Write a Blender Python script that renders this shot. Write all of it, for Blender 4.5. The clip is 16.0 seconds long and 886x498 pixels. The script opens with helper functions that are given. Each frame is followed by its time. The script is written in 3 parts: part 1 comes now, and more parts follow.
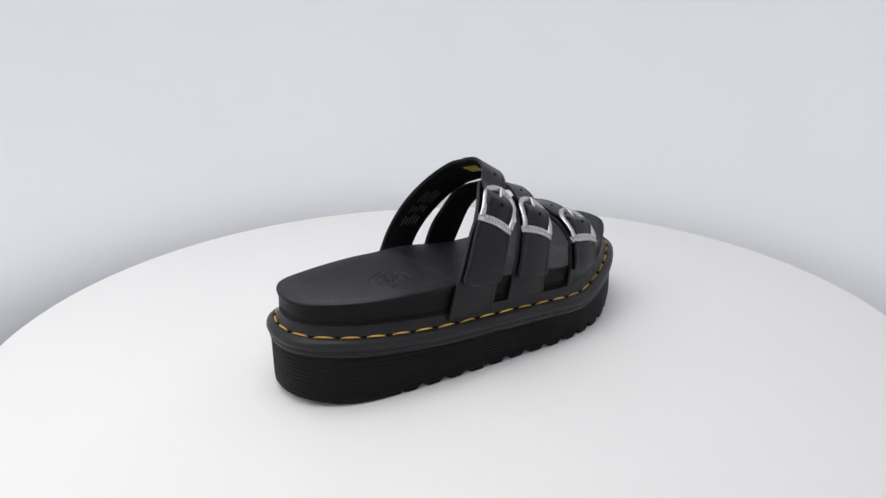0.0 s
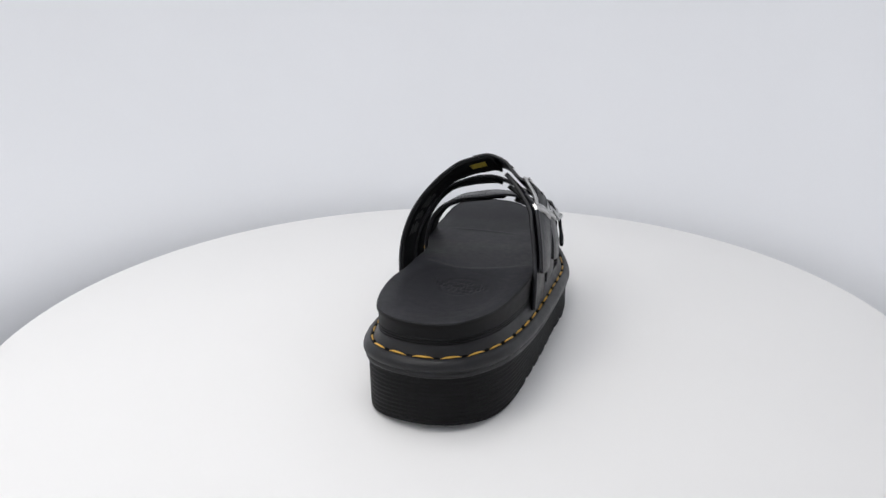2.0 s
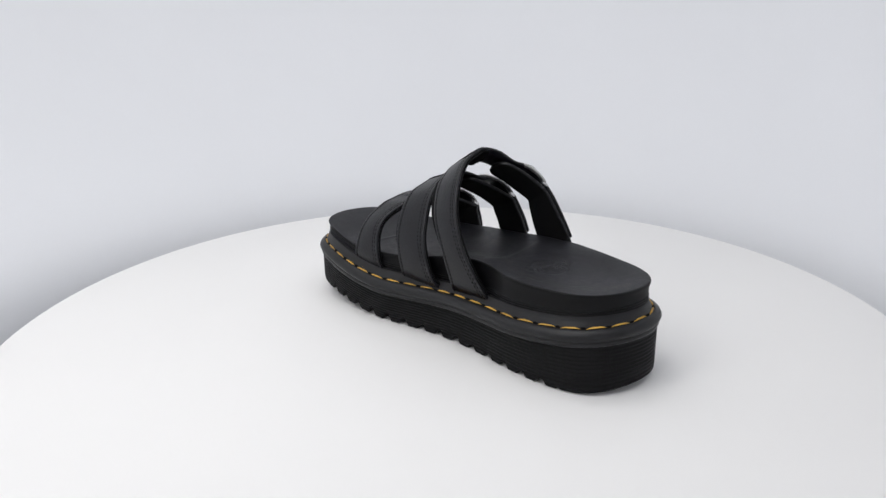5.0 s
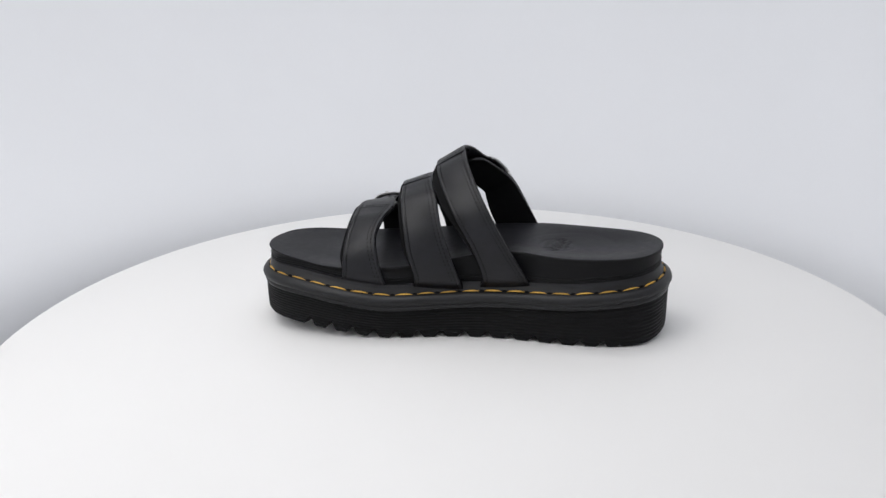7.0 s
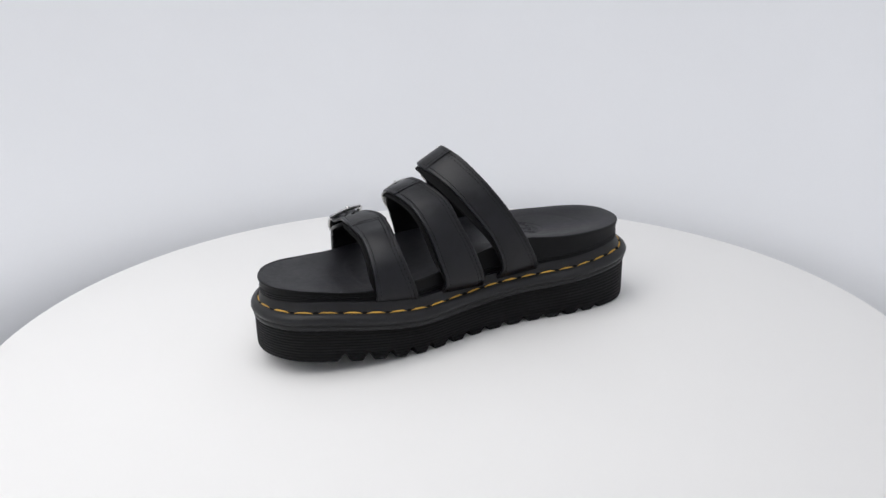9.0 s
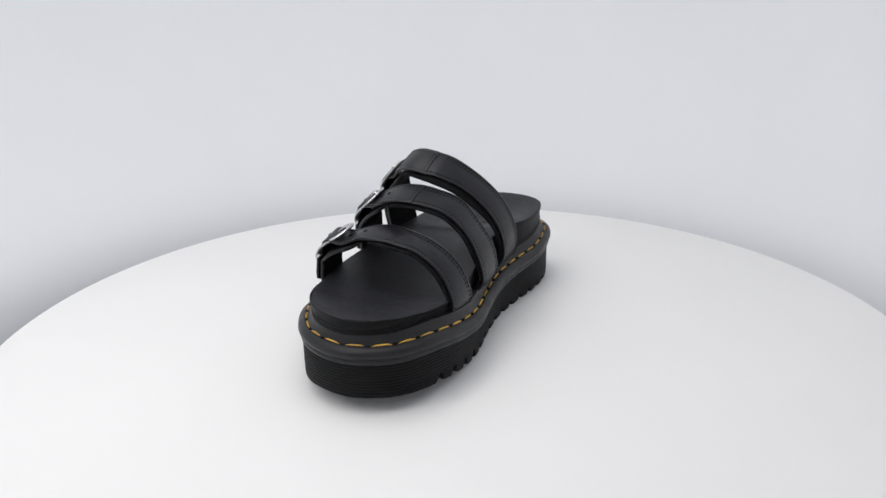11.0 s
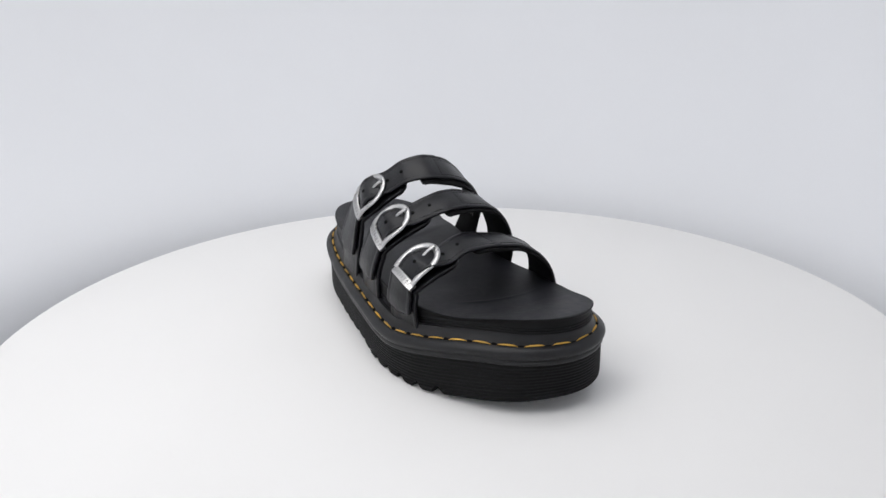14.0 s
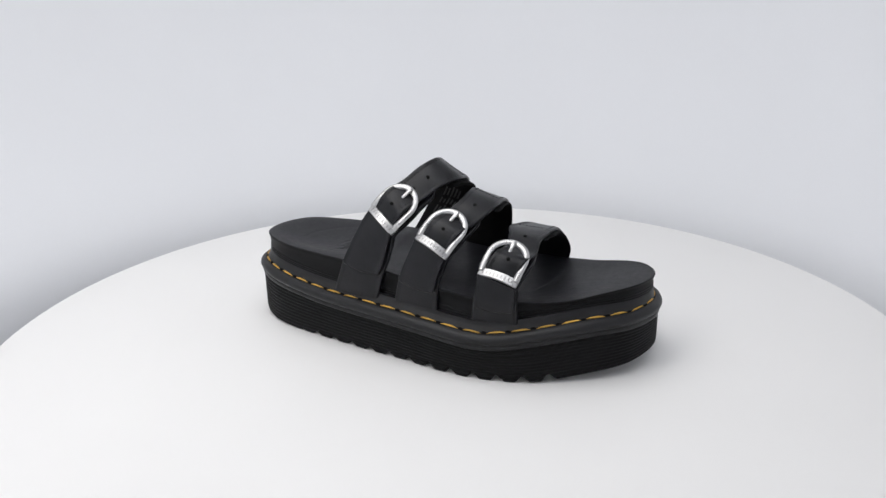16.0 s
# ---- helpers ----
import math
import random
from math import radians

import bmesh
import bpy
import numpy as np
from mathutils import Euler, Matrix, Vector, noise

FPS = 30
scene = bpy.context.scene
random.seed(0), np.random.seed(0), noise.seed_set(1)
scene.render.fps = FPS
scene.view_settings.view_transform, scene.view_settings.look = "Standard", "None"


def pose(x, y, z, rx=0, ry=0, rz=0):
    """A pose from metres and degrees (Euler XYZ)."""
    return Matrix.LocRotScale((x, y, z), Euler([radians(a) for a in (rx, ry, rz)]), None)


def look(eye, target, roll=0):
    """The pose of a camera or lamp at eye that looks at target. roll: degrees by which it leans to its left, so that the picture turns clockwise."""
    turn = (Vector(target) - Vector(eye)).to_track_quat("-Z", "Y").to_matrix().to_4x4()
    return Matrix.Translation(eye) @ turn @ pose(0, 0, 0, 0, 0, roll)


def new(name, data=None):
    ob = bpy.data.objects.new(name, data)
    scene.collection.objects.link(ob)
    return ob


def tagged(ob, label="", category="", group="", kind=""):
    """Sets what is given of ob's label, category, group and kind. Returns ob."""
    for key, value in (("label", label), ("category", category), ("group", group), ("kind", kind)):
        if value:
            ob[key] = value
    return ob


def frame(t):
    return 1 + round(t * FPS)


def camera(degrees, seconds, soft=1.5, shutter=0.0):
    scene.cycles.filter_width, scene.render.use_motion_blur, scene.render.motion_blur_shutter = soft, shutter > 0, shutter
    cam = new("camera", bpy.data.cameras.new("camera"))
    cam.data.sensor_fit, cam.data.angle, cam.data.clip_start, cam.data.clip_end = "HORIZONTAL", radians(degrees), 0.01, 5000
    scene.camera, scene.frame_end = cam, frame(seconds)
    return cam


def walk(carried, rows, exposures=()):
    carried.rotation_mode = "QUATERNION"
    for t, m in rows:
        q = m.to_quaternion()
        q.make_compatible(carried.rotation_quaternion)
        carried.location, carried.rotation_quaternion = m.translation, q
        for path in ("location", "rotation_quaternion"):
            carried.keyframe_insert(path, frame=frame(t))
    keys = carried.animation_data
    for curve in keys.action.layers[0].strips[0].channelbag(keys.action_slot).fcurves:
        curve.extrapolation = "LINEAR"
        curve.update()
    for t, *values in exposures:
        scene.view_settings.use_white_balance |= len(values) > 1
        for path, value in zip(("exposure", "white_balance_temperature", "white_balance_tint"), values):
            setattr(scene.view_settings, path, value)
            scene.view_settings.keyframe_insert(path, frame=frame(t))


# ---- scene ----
# ---- camera: stands still before a turntable ----
DIST, HIGH = 0.4637, 0.2067
EYE = Vector((0.0, -DIST, HIGH))
YAW, TILT, LEAN = radians(-1.056), radians(18.436), -0.987
AIM = EYE + Vector((math.sin(YAW) * math.cos(TILT), math.cos(YAW) * math.cos(TILT), -math.sin(TILT)))
cam = camera(61.96, 16.0, soft=1.5)
walk(cam, [(0.0, look(EYE, AIM, LEAN)), (16.0, look(EYE, AIM, LEAN))])

# turning of the table: degrees at the start and per second
TURN_0, TURN_RATE = 45.986, 18.3856
OFF_X, OFF_Y = 0.0036, 0.0165          # the pivot as seen from the sandal's middle
PIVOT_X = -0.0004


def turn_at(t):
    return TURN_0 + TURN_RATE * t


# ---- light: a white light tent with lit panels and an added fill lamp ----
world = bpy.data.worlds.new("world")
scene.world = world
world.use_nodes = True
world.node_tree.nodes["Background"].inputs[0].default_value = (0.85, 0.9, 1.0, 1)
world.node_tree.nodes["Background"].inputs[1].default_value = 0.3


def area_lamp(name, eye, target, sx, sy, watts, color):
    data = bpy.data.lights.new(name, "AREA")
    data.shape, data.size, data.size_y, data.energy, data.color = "RECTANGLE", sx, sy, watts, color
    ob = new(name, data)
    ob.matrix_world = look(eye, target)
    return ob


area_lamp("lamp_top", (-0.23, -0.02, 0.93), (-0.15, -0.03, 0), 0.6, 0.62, 3.1, (1.0, 0.985, 0.972))
# unseen fill lamp, added to brighten the sheet behind the table
area_lamp("added_fill_front", (0.12, -0.36, 0.86), (-0.12, 0.39, 0.0), 0.7, 0.25, 1.15, (0.966, 0.972, 1.0))
area_lamp("lamp_side", (-0.46, -0.40, 0.62), (0, 0.0, 0.05), 0.3, 0.36, 1.5, (1.0, 0.985, 0.97))
scene.view_settings.exposure = -0.07


# ---- materials ----
def mat(name, color, rough, metal=0.0, grain=0.0, scale=900.0, vary=0.25, vscale=60.0, coat=0.0, spec=0.5, rvary=0.12, wear=None, crease=0.0):
    m = bpy.data.materials.new(name)
    m.use_nodes = True
    nt = m.node_tree
    b = nt.nodes["Principled BSDF"]
    tc = nt.nodes.new("ShaderNodeTexCoord")
    big = nt.nodes.new("ShaderNodeTexNoise")
    big.inputs["Scale"].default_value, big.inputs["Detail"].default_value = vscale, 6
    nt.links.new(tc.outputs["Object"], big.inputs["Vector"])
    fine = nt.nodes.new("ShaderNodeTexNoise")
    fine.inputs["Scale"].default_value, fine.inputs["Detail"].default_value = scale, 4
    nt.links.new(tc.outputs["Object"], fine.inputs["Vector"])
    ramp = nt.nodes.new("ShaderNodeValToRGB")
    ramp.color_ramp.elements[0].position, ramp.color_ramp.elements[1].position = 0.3, 0.7
    lo = [c * (1 - vary) for c in color]
    hi = wear or [min(1, c * (1 + vary)) for c in color]
    ramp.color_ramp.elements[0].color, ramp.color_ramp.elements[1].color = (*lo, 1), (*hi, 1)
    mix = nt.nodes.new("ShaderNodeMath")
    mix.operation = "MULTIPLY_ADD"
    mix.inputs[1].default_value = 0.35
    nt.links.new(fine.outputs["Fac"], mix.inputs[0])
    half = nt.nodes.new("ShaderNodeMath")
    half.operation = "MULTIPLY"
    half.inputs[1].default_value = 0.65
    nt.links.new(big.outputs["Fac"], half.inputs[0])
    nt.links.new(half.outputs[0], mix.inputs[2])
    nt.links.new(mix.outputs[0], ramp.inputs["Fac"])
    nt.links.new(ramp.outputs["Color"], b.inputs["Base Color"])
    rr = nt.nodes.new("ShaderNodeMapRange")
    rr.inputs["To Min"].default_value, rr.inputs["To Max"].default_value = max(0.02, rough - rvary), min(1, rough + rvary)
    nt.links.new(big.outputs["Fac"], rr.inputs["Value"])
    nt.links.new(rr.outputs["Result"], b.inputs["Roughness"])
    b.inputs["Metallic"].default_value = metal
    b.inputs["Specular IOR Level"].default_value = spec
    b.inputs["Coat Weight"].default_value = coat
    b.inputs["Coat Roughness"].default_value = 0.3
    if grain:
        bump = nt.nodes.new("ShaderNodeBump")
        bump.inputs["Strength"].default_value, bump.inputs["Distance"].default_value = grain, 0.0003
        nt.links.new(fine.outputs["Fac"], bump.inputs["Height"])
        nt.links.new(bump.outputs["Normal"], b.inputs["Normal"])
    if crease:
        fold = nt.nodes.new("ShaderNodeTexNoise")
        fold.inputs["Scale"].default_value, fold.inputs["Detail"].default_value = 110, 3
        fold.inputs["Distortion"].default_value = 0.6
        nt.links.new(tc.outputs["Object"], fold.inputs["Vector"])
        soft = nt.nodes.new("ShaderNodeBump")
        soft.inputs["Strength"].default_value, soft.inputs["Distance"].default_value = crease, 0.0016
        nt.links.new(fold.outputs["Fac"], soft.inputs["Height"])
        nt.links.new(soft.outputs["Normal"], bump.inputs["Normal"])
    return m


M_TABLE = mat("white_lacquer", (0.826, 0.82, 0.811), 0.55, vary=0.012, vscale=9, spec=0.3)
M_WALL = mat("white_tent_cloth", (0.757, 0.768, 0.793), 0.9, grain=0.1, vary=0.02, vscale=5, spec=0.1)
M_LEATHER = mat("black_smooth_leather", (0.0053, 0.0054, 0.0074), 0.36, grain=0.45, scale=1200, vary=0.5, vscale=140, rvary=0.1, spec=0.34, crease=0.07)
M_SUEDE = mat("black_raw_leather", (0.005, 0.005, 0.0055), 0.85, grain=0.6, scale=2200, vary=0.35, vscale=120, spec=0.12)
M_BED = mat("black_moulded_footbed", (0.0092, 0.0093, 0.0119), 0.5, grain=0.35, scale=1300, vary=0.35, vscale=260, rvary=0.12, spec=0.28)
M_SIDE = mat("black_footbed_side", (0.0055, 0.0055, 0.0063), 0.55, grain=0.15, scale=1500, vary=0.25, vscale=80, spec=0.16)
M_WELT = mat("dark_grey_welt", (0.0092, 0.0092, 0.0105), 0.44, grain=0.2, scale=1200, vary=0.4, vscale=110, spec=0.33, rvary=0.2)
M_SOLE = mat("black_rubber", (0.0045, 0.0045, 0.005), 0.6, grain=0.3, scale=1600, vary=0.35, vscale=60, spec=0.15)
M_YELLOW = mat("yellow_thread", (0.72, 0.41, 0.06), 0.5, grain=0.5, scale=3000, vary=0.3, vscale=220)


def vary_pieces(m, low, high):
    """A brightness of its own for each piece."""
    nt = m.node_tree
    b = nt.nodes["Principled BSDF"]
    paint = b.inputs["Base Color"].links[0].from_socket
    info = nt.nodes.new("ShaderNodeObjectInfo")
    rng = nt.nodes.new("ShaderNodeMapRange")
    rng.inputs["To Min"].default_value, rng.inputs["To Max"].default_value = low, high
    nt.links.new(info.outputs["Random"], rng.inputs["Value"])
    hsv = nt.nodes.new("ShaderNodeHueSaturation")
    nt.links.new(rng.outputs["Result"], hsv.inputs["Value"])
    nt.links.new(paint, hsv.inputs["Color"])
    nt.links.new(hsv.outputs["Color"], b.inputs["Base Color"])


vary_pieces(M_YELLOW, 0.68, 1.15)
M_BLACKTHREAD = mat("black_thread", (0.003, 0.003, 0.003), 0.7, spec=0.15, grain=0.3, scale=3000)
M_STEEL = mat("brushed_nickel", (0.52, 0.515, 0.51), 0.3, metal=1.0, grain=0.2, scale=2600, vary=0.06, vscale=300)
M_ENGRAVE = mat("dulled_nickel", (0.36, 0.355, 0.35), 0.5, metal=1.0, vary=0.1)
M_GOLD = mat("gold_label", (0.42, 0.32, 0.04), 0.5, vary=0.3, vscale=500, scale=1500)
M_PRINT = mat("grey_print", (0.05, 0.05, 0.05), 0.6, vary=0.3, vscale=700)
M_HOLE = mat("punched_edge", (0.003, 0.003, 0.003), 0.9, spec=0.1)

MM = 0.001


# ---- small helpers ----
def mesh_ob(name, verts, faces, material, parent=None, label="", smooth=True, sharp=40):
    me = bpy.data.meshes.new(name)
    me.from_pydata([tuple(v) for v in verts], [], faces)
    bm = bmesh.new()
    bm.from_mesh(me)
    bmesh.ops.recalc_face_normals(bm, faces=bm.faces[:])
    bm.to_mesh(me)
    bm.free()
    if smooth:
        me.shade_smooth()
        me.set_sharp_from_angle(angle=radians(sharp))
    me.materials.append(material)
    ob = new(name, me)
    if parent:
        ob.parent = parent
    if label:
        ob["label"] = label
    return ob


def spline(points, n, closed=False):
    """n points along a Catmull-Rom curve."""
    P = np.array(points, float)
    k = len(P)
    if closed:
        Q = np.vstack([P[-1], P, P[0], P[1]])
        spans = k
    else:
        Q = np.vstack([2 * P[0] - P[1], P, 2 * P[-1] - P[-2]])
        spans = k - 1

    def at(u):
        i = min(int(u), spans - 1)
        f = u - i
        a, b, c, d = Q[i], Q[i + 1], Q[i + 2], Q[i + 3]
        return 0.5 * (2 * b + (c - a) * f + (2 * a - 5 * b + 4 * c - d) * f * f + (3 * b - a - 3 * c + d) * f ** 3)

    dense = np.array([at(spans * i / 2400) for i in range(2401)])
    seg = np.linalg.norm(np.diff(dense[:, :3] if dense.shape[1] > 2 else dense, axis=0), axis=1)
    s = np.concatenate([[0], np.cumsum(seg)])
    want = np.linspace(0, s[-1], n + 1)[:-1] if closed else np.linspace(0, s[-1], n)
    return np.stack([np.interp(want, s, dense[:, j]) for j in range(P.shape[1])], 1)


def curve(xs, zs, soft_by=31):
    """A smooth height by x."""
    xs, zs = np.array(xs, float), np.array(zs, float)
    fine = np.linspace(xs[0], xs[-1], 400)
    raw = np.interp(fine, xs, zs)
    ker = np.hanning(soft_by)
    ker /= ker.sum()
    soft = np.convolve(np.pad(raw, soft_by // 2, mode="edge"), ker, mode="valid")
    return lambda x: np.interp(x, fine, soft)


# ---- turntable and tent ----
def turned(name, profile, n, material, label, category="", kind="", parent=None):
    """A body of revolution about z; profile of (radius, height), closed at the axis."""
    v, f = [], []
    for r, z in profile:
        for i in range(n):
            a = 2 * math.pi * i / n
            v.append((r * math.cos(a), r * math.sin(a), z))
    m = len(profile)
    for j in range(m - 1):
        for i in range(n):
            k = (i + 1) % n
            f.append((j * n + i, j * n + k, (j + 1) * n + k, (j + 1) * n + i))
    f.append(tuple(range(n)))
    f.append(tuple((m - 1) * n + i for i in range(n)))
    ob = mesh_ob(name, v, f, material, parent)
    return tagged(ob, label, category, kind=kind)


TABLE_R, TABLE_X, TABLE_Y = 0.2980, -0.0034, 0.0017
table = new("turntable")
tagged(table, "round white lacquered turntable with a plain top", "turntable")
turned("table_top", [(TABLE_R - 0.004, 0), (TABLE_R - 0.0012, -0.0012), (TABLE_R, -0.004), (TABLE_R, -0.016), (TABLE_R - 0.002, -0.018)],
       256, M_TABLE, "", parent=table)
turned("turntable_base", [(0.16, -0.018), (0.16, -0.33), (0.2, -0.34), (0.2, -0.35)], 96, M_TABLE, "", parent=table)

TENT_FLOOR = -0.35


def tent():
    """A light tent: one white sheet sweeping up round the table like a bowl, a flat floor, roof and front."""
    n = 144
    sweep = spline([(0.338, -0.14), (0.341, -0.07), (0.345, -0.03), (0.351, -0.009), (0.364, 0.009), (0.392, 0.035), (0.43, 0.075), (0.47, 0.13), (0.505, 0.2), (0.535, 0.32), (0.56, 0.48), (0.575, 0.72), (0.58, 1.0)], 40)
    thick = [(k + 0.008, z - 0.004) for k, z in sweep]
    v, f = [], []
    for k, z in list(sweep) + thick[::-1]:
        for i in range(n):
            a = 2 * math.pi * i / n
            open_front = 1 / (1 + math.exp((math.sin(a) + 0.35) / 0.12))      # wider towards the front
            q = k * (1 + 0.55 * open_front)
            v.append((TABLE_X + q * math.cos(a), TABLE_Y + q * math.sin(a), z))
    m = 2 * len(sweep)
    for j in range(m):
        for i in range(n):
            h = (i + 1) % n
            g = (j + 1) % m
            f.append((j * n + i, j * n + h, g * n + h, g * n + i))
    tagged(mesh_ob("wall_curved", v, f, M_WALL, sharp=60), "pale grey-white curved light tent sheet sweeping up behind the turntable", "wall", kind="structure")

    def slab(name, x0, x1, y0, y1, z0, z1, label, cat):
        vv = [(x, y, z) for z in (z0, z1) for x, y in ((x0, y0), (x1, y0), (x1, y1), (x0, y1))]
        ff = [(0, 1, 2, 3), (4, 5, 6, 7), (0, 1, 5, 4), (1, 2, 6, 5), (2, 3, 7, 6), (3, 0, 4, 7)]
        tagged(mesh_ob(name, vv, ff, M_WALL, smooth=False), label, cat, kind="structure")

    slab("floor", -1.0, 1.0, -1.1, 0.7, TENT_FLOOR - 0.02, TENT_FLOOR, "pale white tent floor under the turntable", "floor")
    slab("ceiling", -1.0, 1.0, -1.1, 0.7, 1.0, 1.02, "white light tent roof", "ceiling")
    slab("wall_front", -1.0, 1.0, -1.04, -0.998, TENT_FLOOR, 1.0, "white light tent front cloth", "wall")


tent()

# ---- the sandal ----
sandal = new("slide_sandal")
tagged(sandal, "black leather platform slide sandal with three silver buckles, yellow stitching", "sandal")

OUTLINE = spline([(137.7, 4), (134.4, 21.6), (122.2, 37.2), (100.2, 46.4), (75, 51.5), (48, 52), (18, 48), (-12, 45.8), (-42, 49), (-70, 54),
                  (-95.5, 54), (-118, 48.5), (-132, 33), (-137.6, 13), (-135.3, -3), (-125.8, -15.5), (-108, -27), (-75, -38), (-35, -47.5),
                  (5, -55), (35, -59.3), (58, -58), (85, -50.5), (108.4, -38.5), (124.5, -26.5), (134, -11)], 720, closed=True)
KER = np.hanning(37) / np.hanning(37).sum()
OUTLINE = np.column_stack([np.convolve(np.concatenate([c[-18:], c, c[:18]]), KER, mode="valid") for c in OUTLINE.T])
TANG = np.roll(OUTLINE, -3, 0) - np.roll(OUTLINE, 3, 0)
TANG /= np.linalg.norm(TANG, axis=1)[:, None]
INWARD = np.stack([-TANG[:, 1], TANG[:, 0]], 1)
ARC = np.concatenate([[0], np.cumsum(np.linalg.norm(np.diff(OUTLINE, axis=0), axis=1))])

WELT_Z = curve([-137, -120, -99, -63, -27, 9, 45, 80, 107, 137], [32, 30.5, 28, 25, 24, 22, 20.6, 25.3, 29.5, 30], 75)
GROUND_Z = curve([-137, -128, -118, -104, -90, 44, 60, 84, 102, 117, 137], [4.6, 2.4, 0.9, 0.3, 0, 0, 1.6, 5.0, 7.3, 8.6, 9.8])
RIM_Z = curve([-130, -100, -60, -35, 0, 40, 75, 95, 113, 131], [58, 56.5, 56, 55, 50.5, 46.5, 46, 48, 51.5, 53.5])

# on the buckled side the welt dips at the ball of the foot and the sole stays down further forward
BUCKLED = 1 / (1 + np.exp((OUTLINE[:, 1] + 18) / 4))
DIP = 1.7 * np.exp(-((OUTLINE[:, 0] - 47) / 32) ** 2) * BUCKLED
TREAD_Z = GROUND_Z(OUTLINE[:, 0] - 22 * BUCKLED * (OUTLINE[:, 0] > 0))


def ring(inset, z):
    p = OUTLINE + INWARD * inset
    return np.column_stack([p, z(p[:, 0]) if callable(z) else np.full(len(p), z)])


def loft(name, rings, material, parent, label="", cap_low=True, cap_top=True, sharp=40):
    n = len(rings[0])
    v = np.vstack(rings) * MM
    f = []
    for j in range(len(rings) - 1):
        for i in range(n):
            k = (i + 1) % n
            f.append((j * n + i, j * n + k, (j + 1) * n + k, (j + 1) * n + i))
    if cap_low:
        f.append(tuple(range(n)))
    if cap_top:
        f.append(tuple((len(rings) - 1) * n + i for i in range(n)))
    return mesh_ob(name, v, f, material, parent, label, sharp=sharp)


def outsole():
    x = OUTLINE[:, 0]
    side = np.abs(INWARD[:, 1])
    phase = ((x + 84) / 14.6) % 1.0
    cut = np.clip(np.where(phase < 0.5, (phase - 0.24) / 0.16, (0.76 - phase) / 0.24), 0, 1) * (side > 0.62) * (x > -104 + 14 * BUCKLED) * (x < np.where(INWARD[:, 1] > 0, 93, 109))
    bottom = TREAD_Z + cut * (3.2 - 1.1 * BUCKLED + 1.6 * np.clip((x + 40) / 100, 0, 1))
    top = WELT_Z(x) - DIP + 1.5
    rings = []

    def at(inset, z):
        p = OUTLINE + INWARD * (np.zeros(len(x)) + inset)[:, None]
        rings.append(np.column_stack([p, z]))

    base = 1.2 + 2.6 * side ** 2 * (1 - 0.85 * np.clip((np.abs(x + 8) - 62) / 55, 0, 1))
    base -= 2.0 * BUCKLED * np.clip((x + 10) / 25, 0, 1) * np.clip((95 - x) / 25, 0, 1)
    at(14, TREAD_Z + cut * 2.4)
    at(base + 1.6, bottom)
    at(base + 0.6, bottom + 0.4)
    at(base + 0.2, bottom + 1.2)
    for j in range(1, 25):
        u = j / 24
        z = np.maximum((TREAD_Z + 1.2) * (1 - u) + top * u, bottom + 1.2 + 0.04 * j)
        at(base + (0.42 if j % 2 else 0.0), z)
    at(12, top)
    return loft("outsole", rings, M_SOLE, sandal, "ribbed black rubber platform outsole with notched tread", sharp=25)


outsole()


# the footbed comes nearer to the welt's edge at heel and toe
OUTLINE = OUTLINE - INWARD * 0.6
ENDS = np.where(OUTLINE[:, 0] > 0, 2.9, 1.2) * (1 - INWARD[:, 1] ** 2) ** 1.5
WAIST = (2.6 + 0.6 * (1 - BUCKLED)) / (1 + np.exp(-(OUTLINE[:, 0] + 50) / 4)) / (1 + np.exp((OUTLINE[:, 0] - 84 - 32 * (1 - BUCKLED)) / 6))


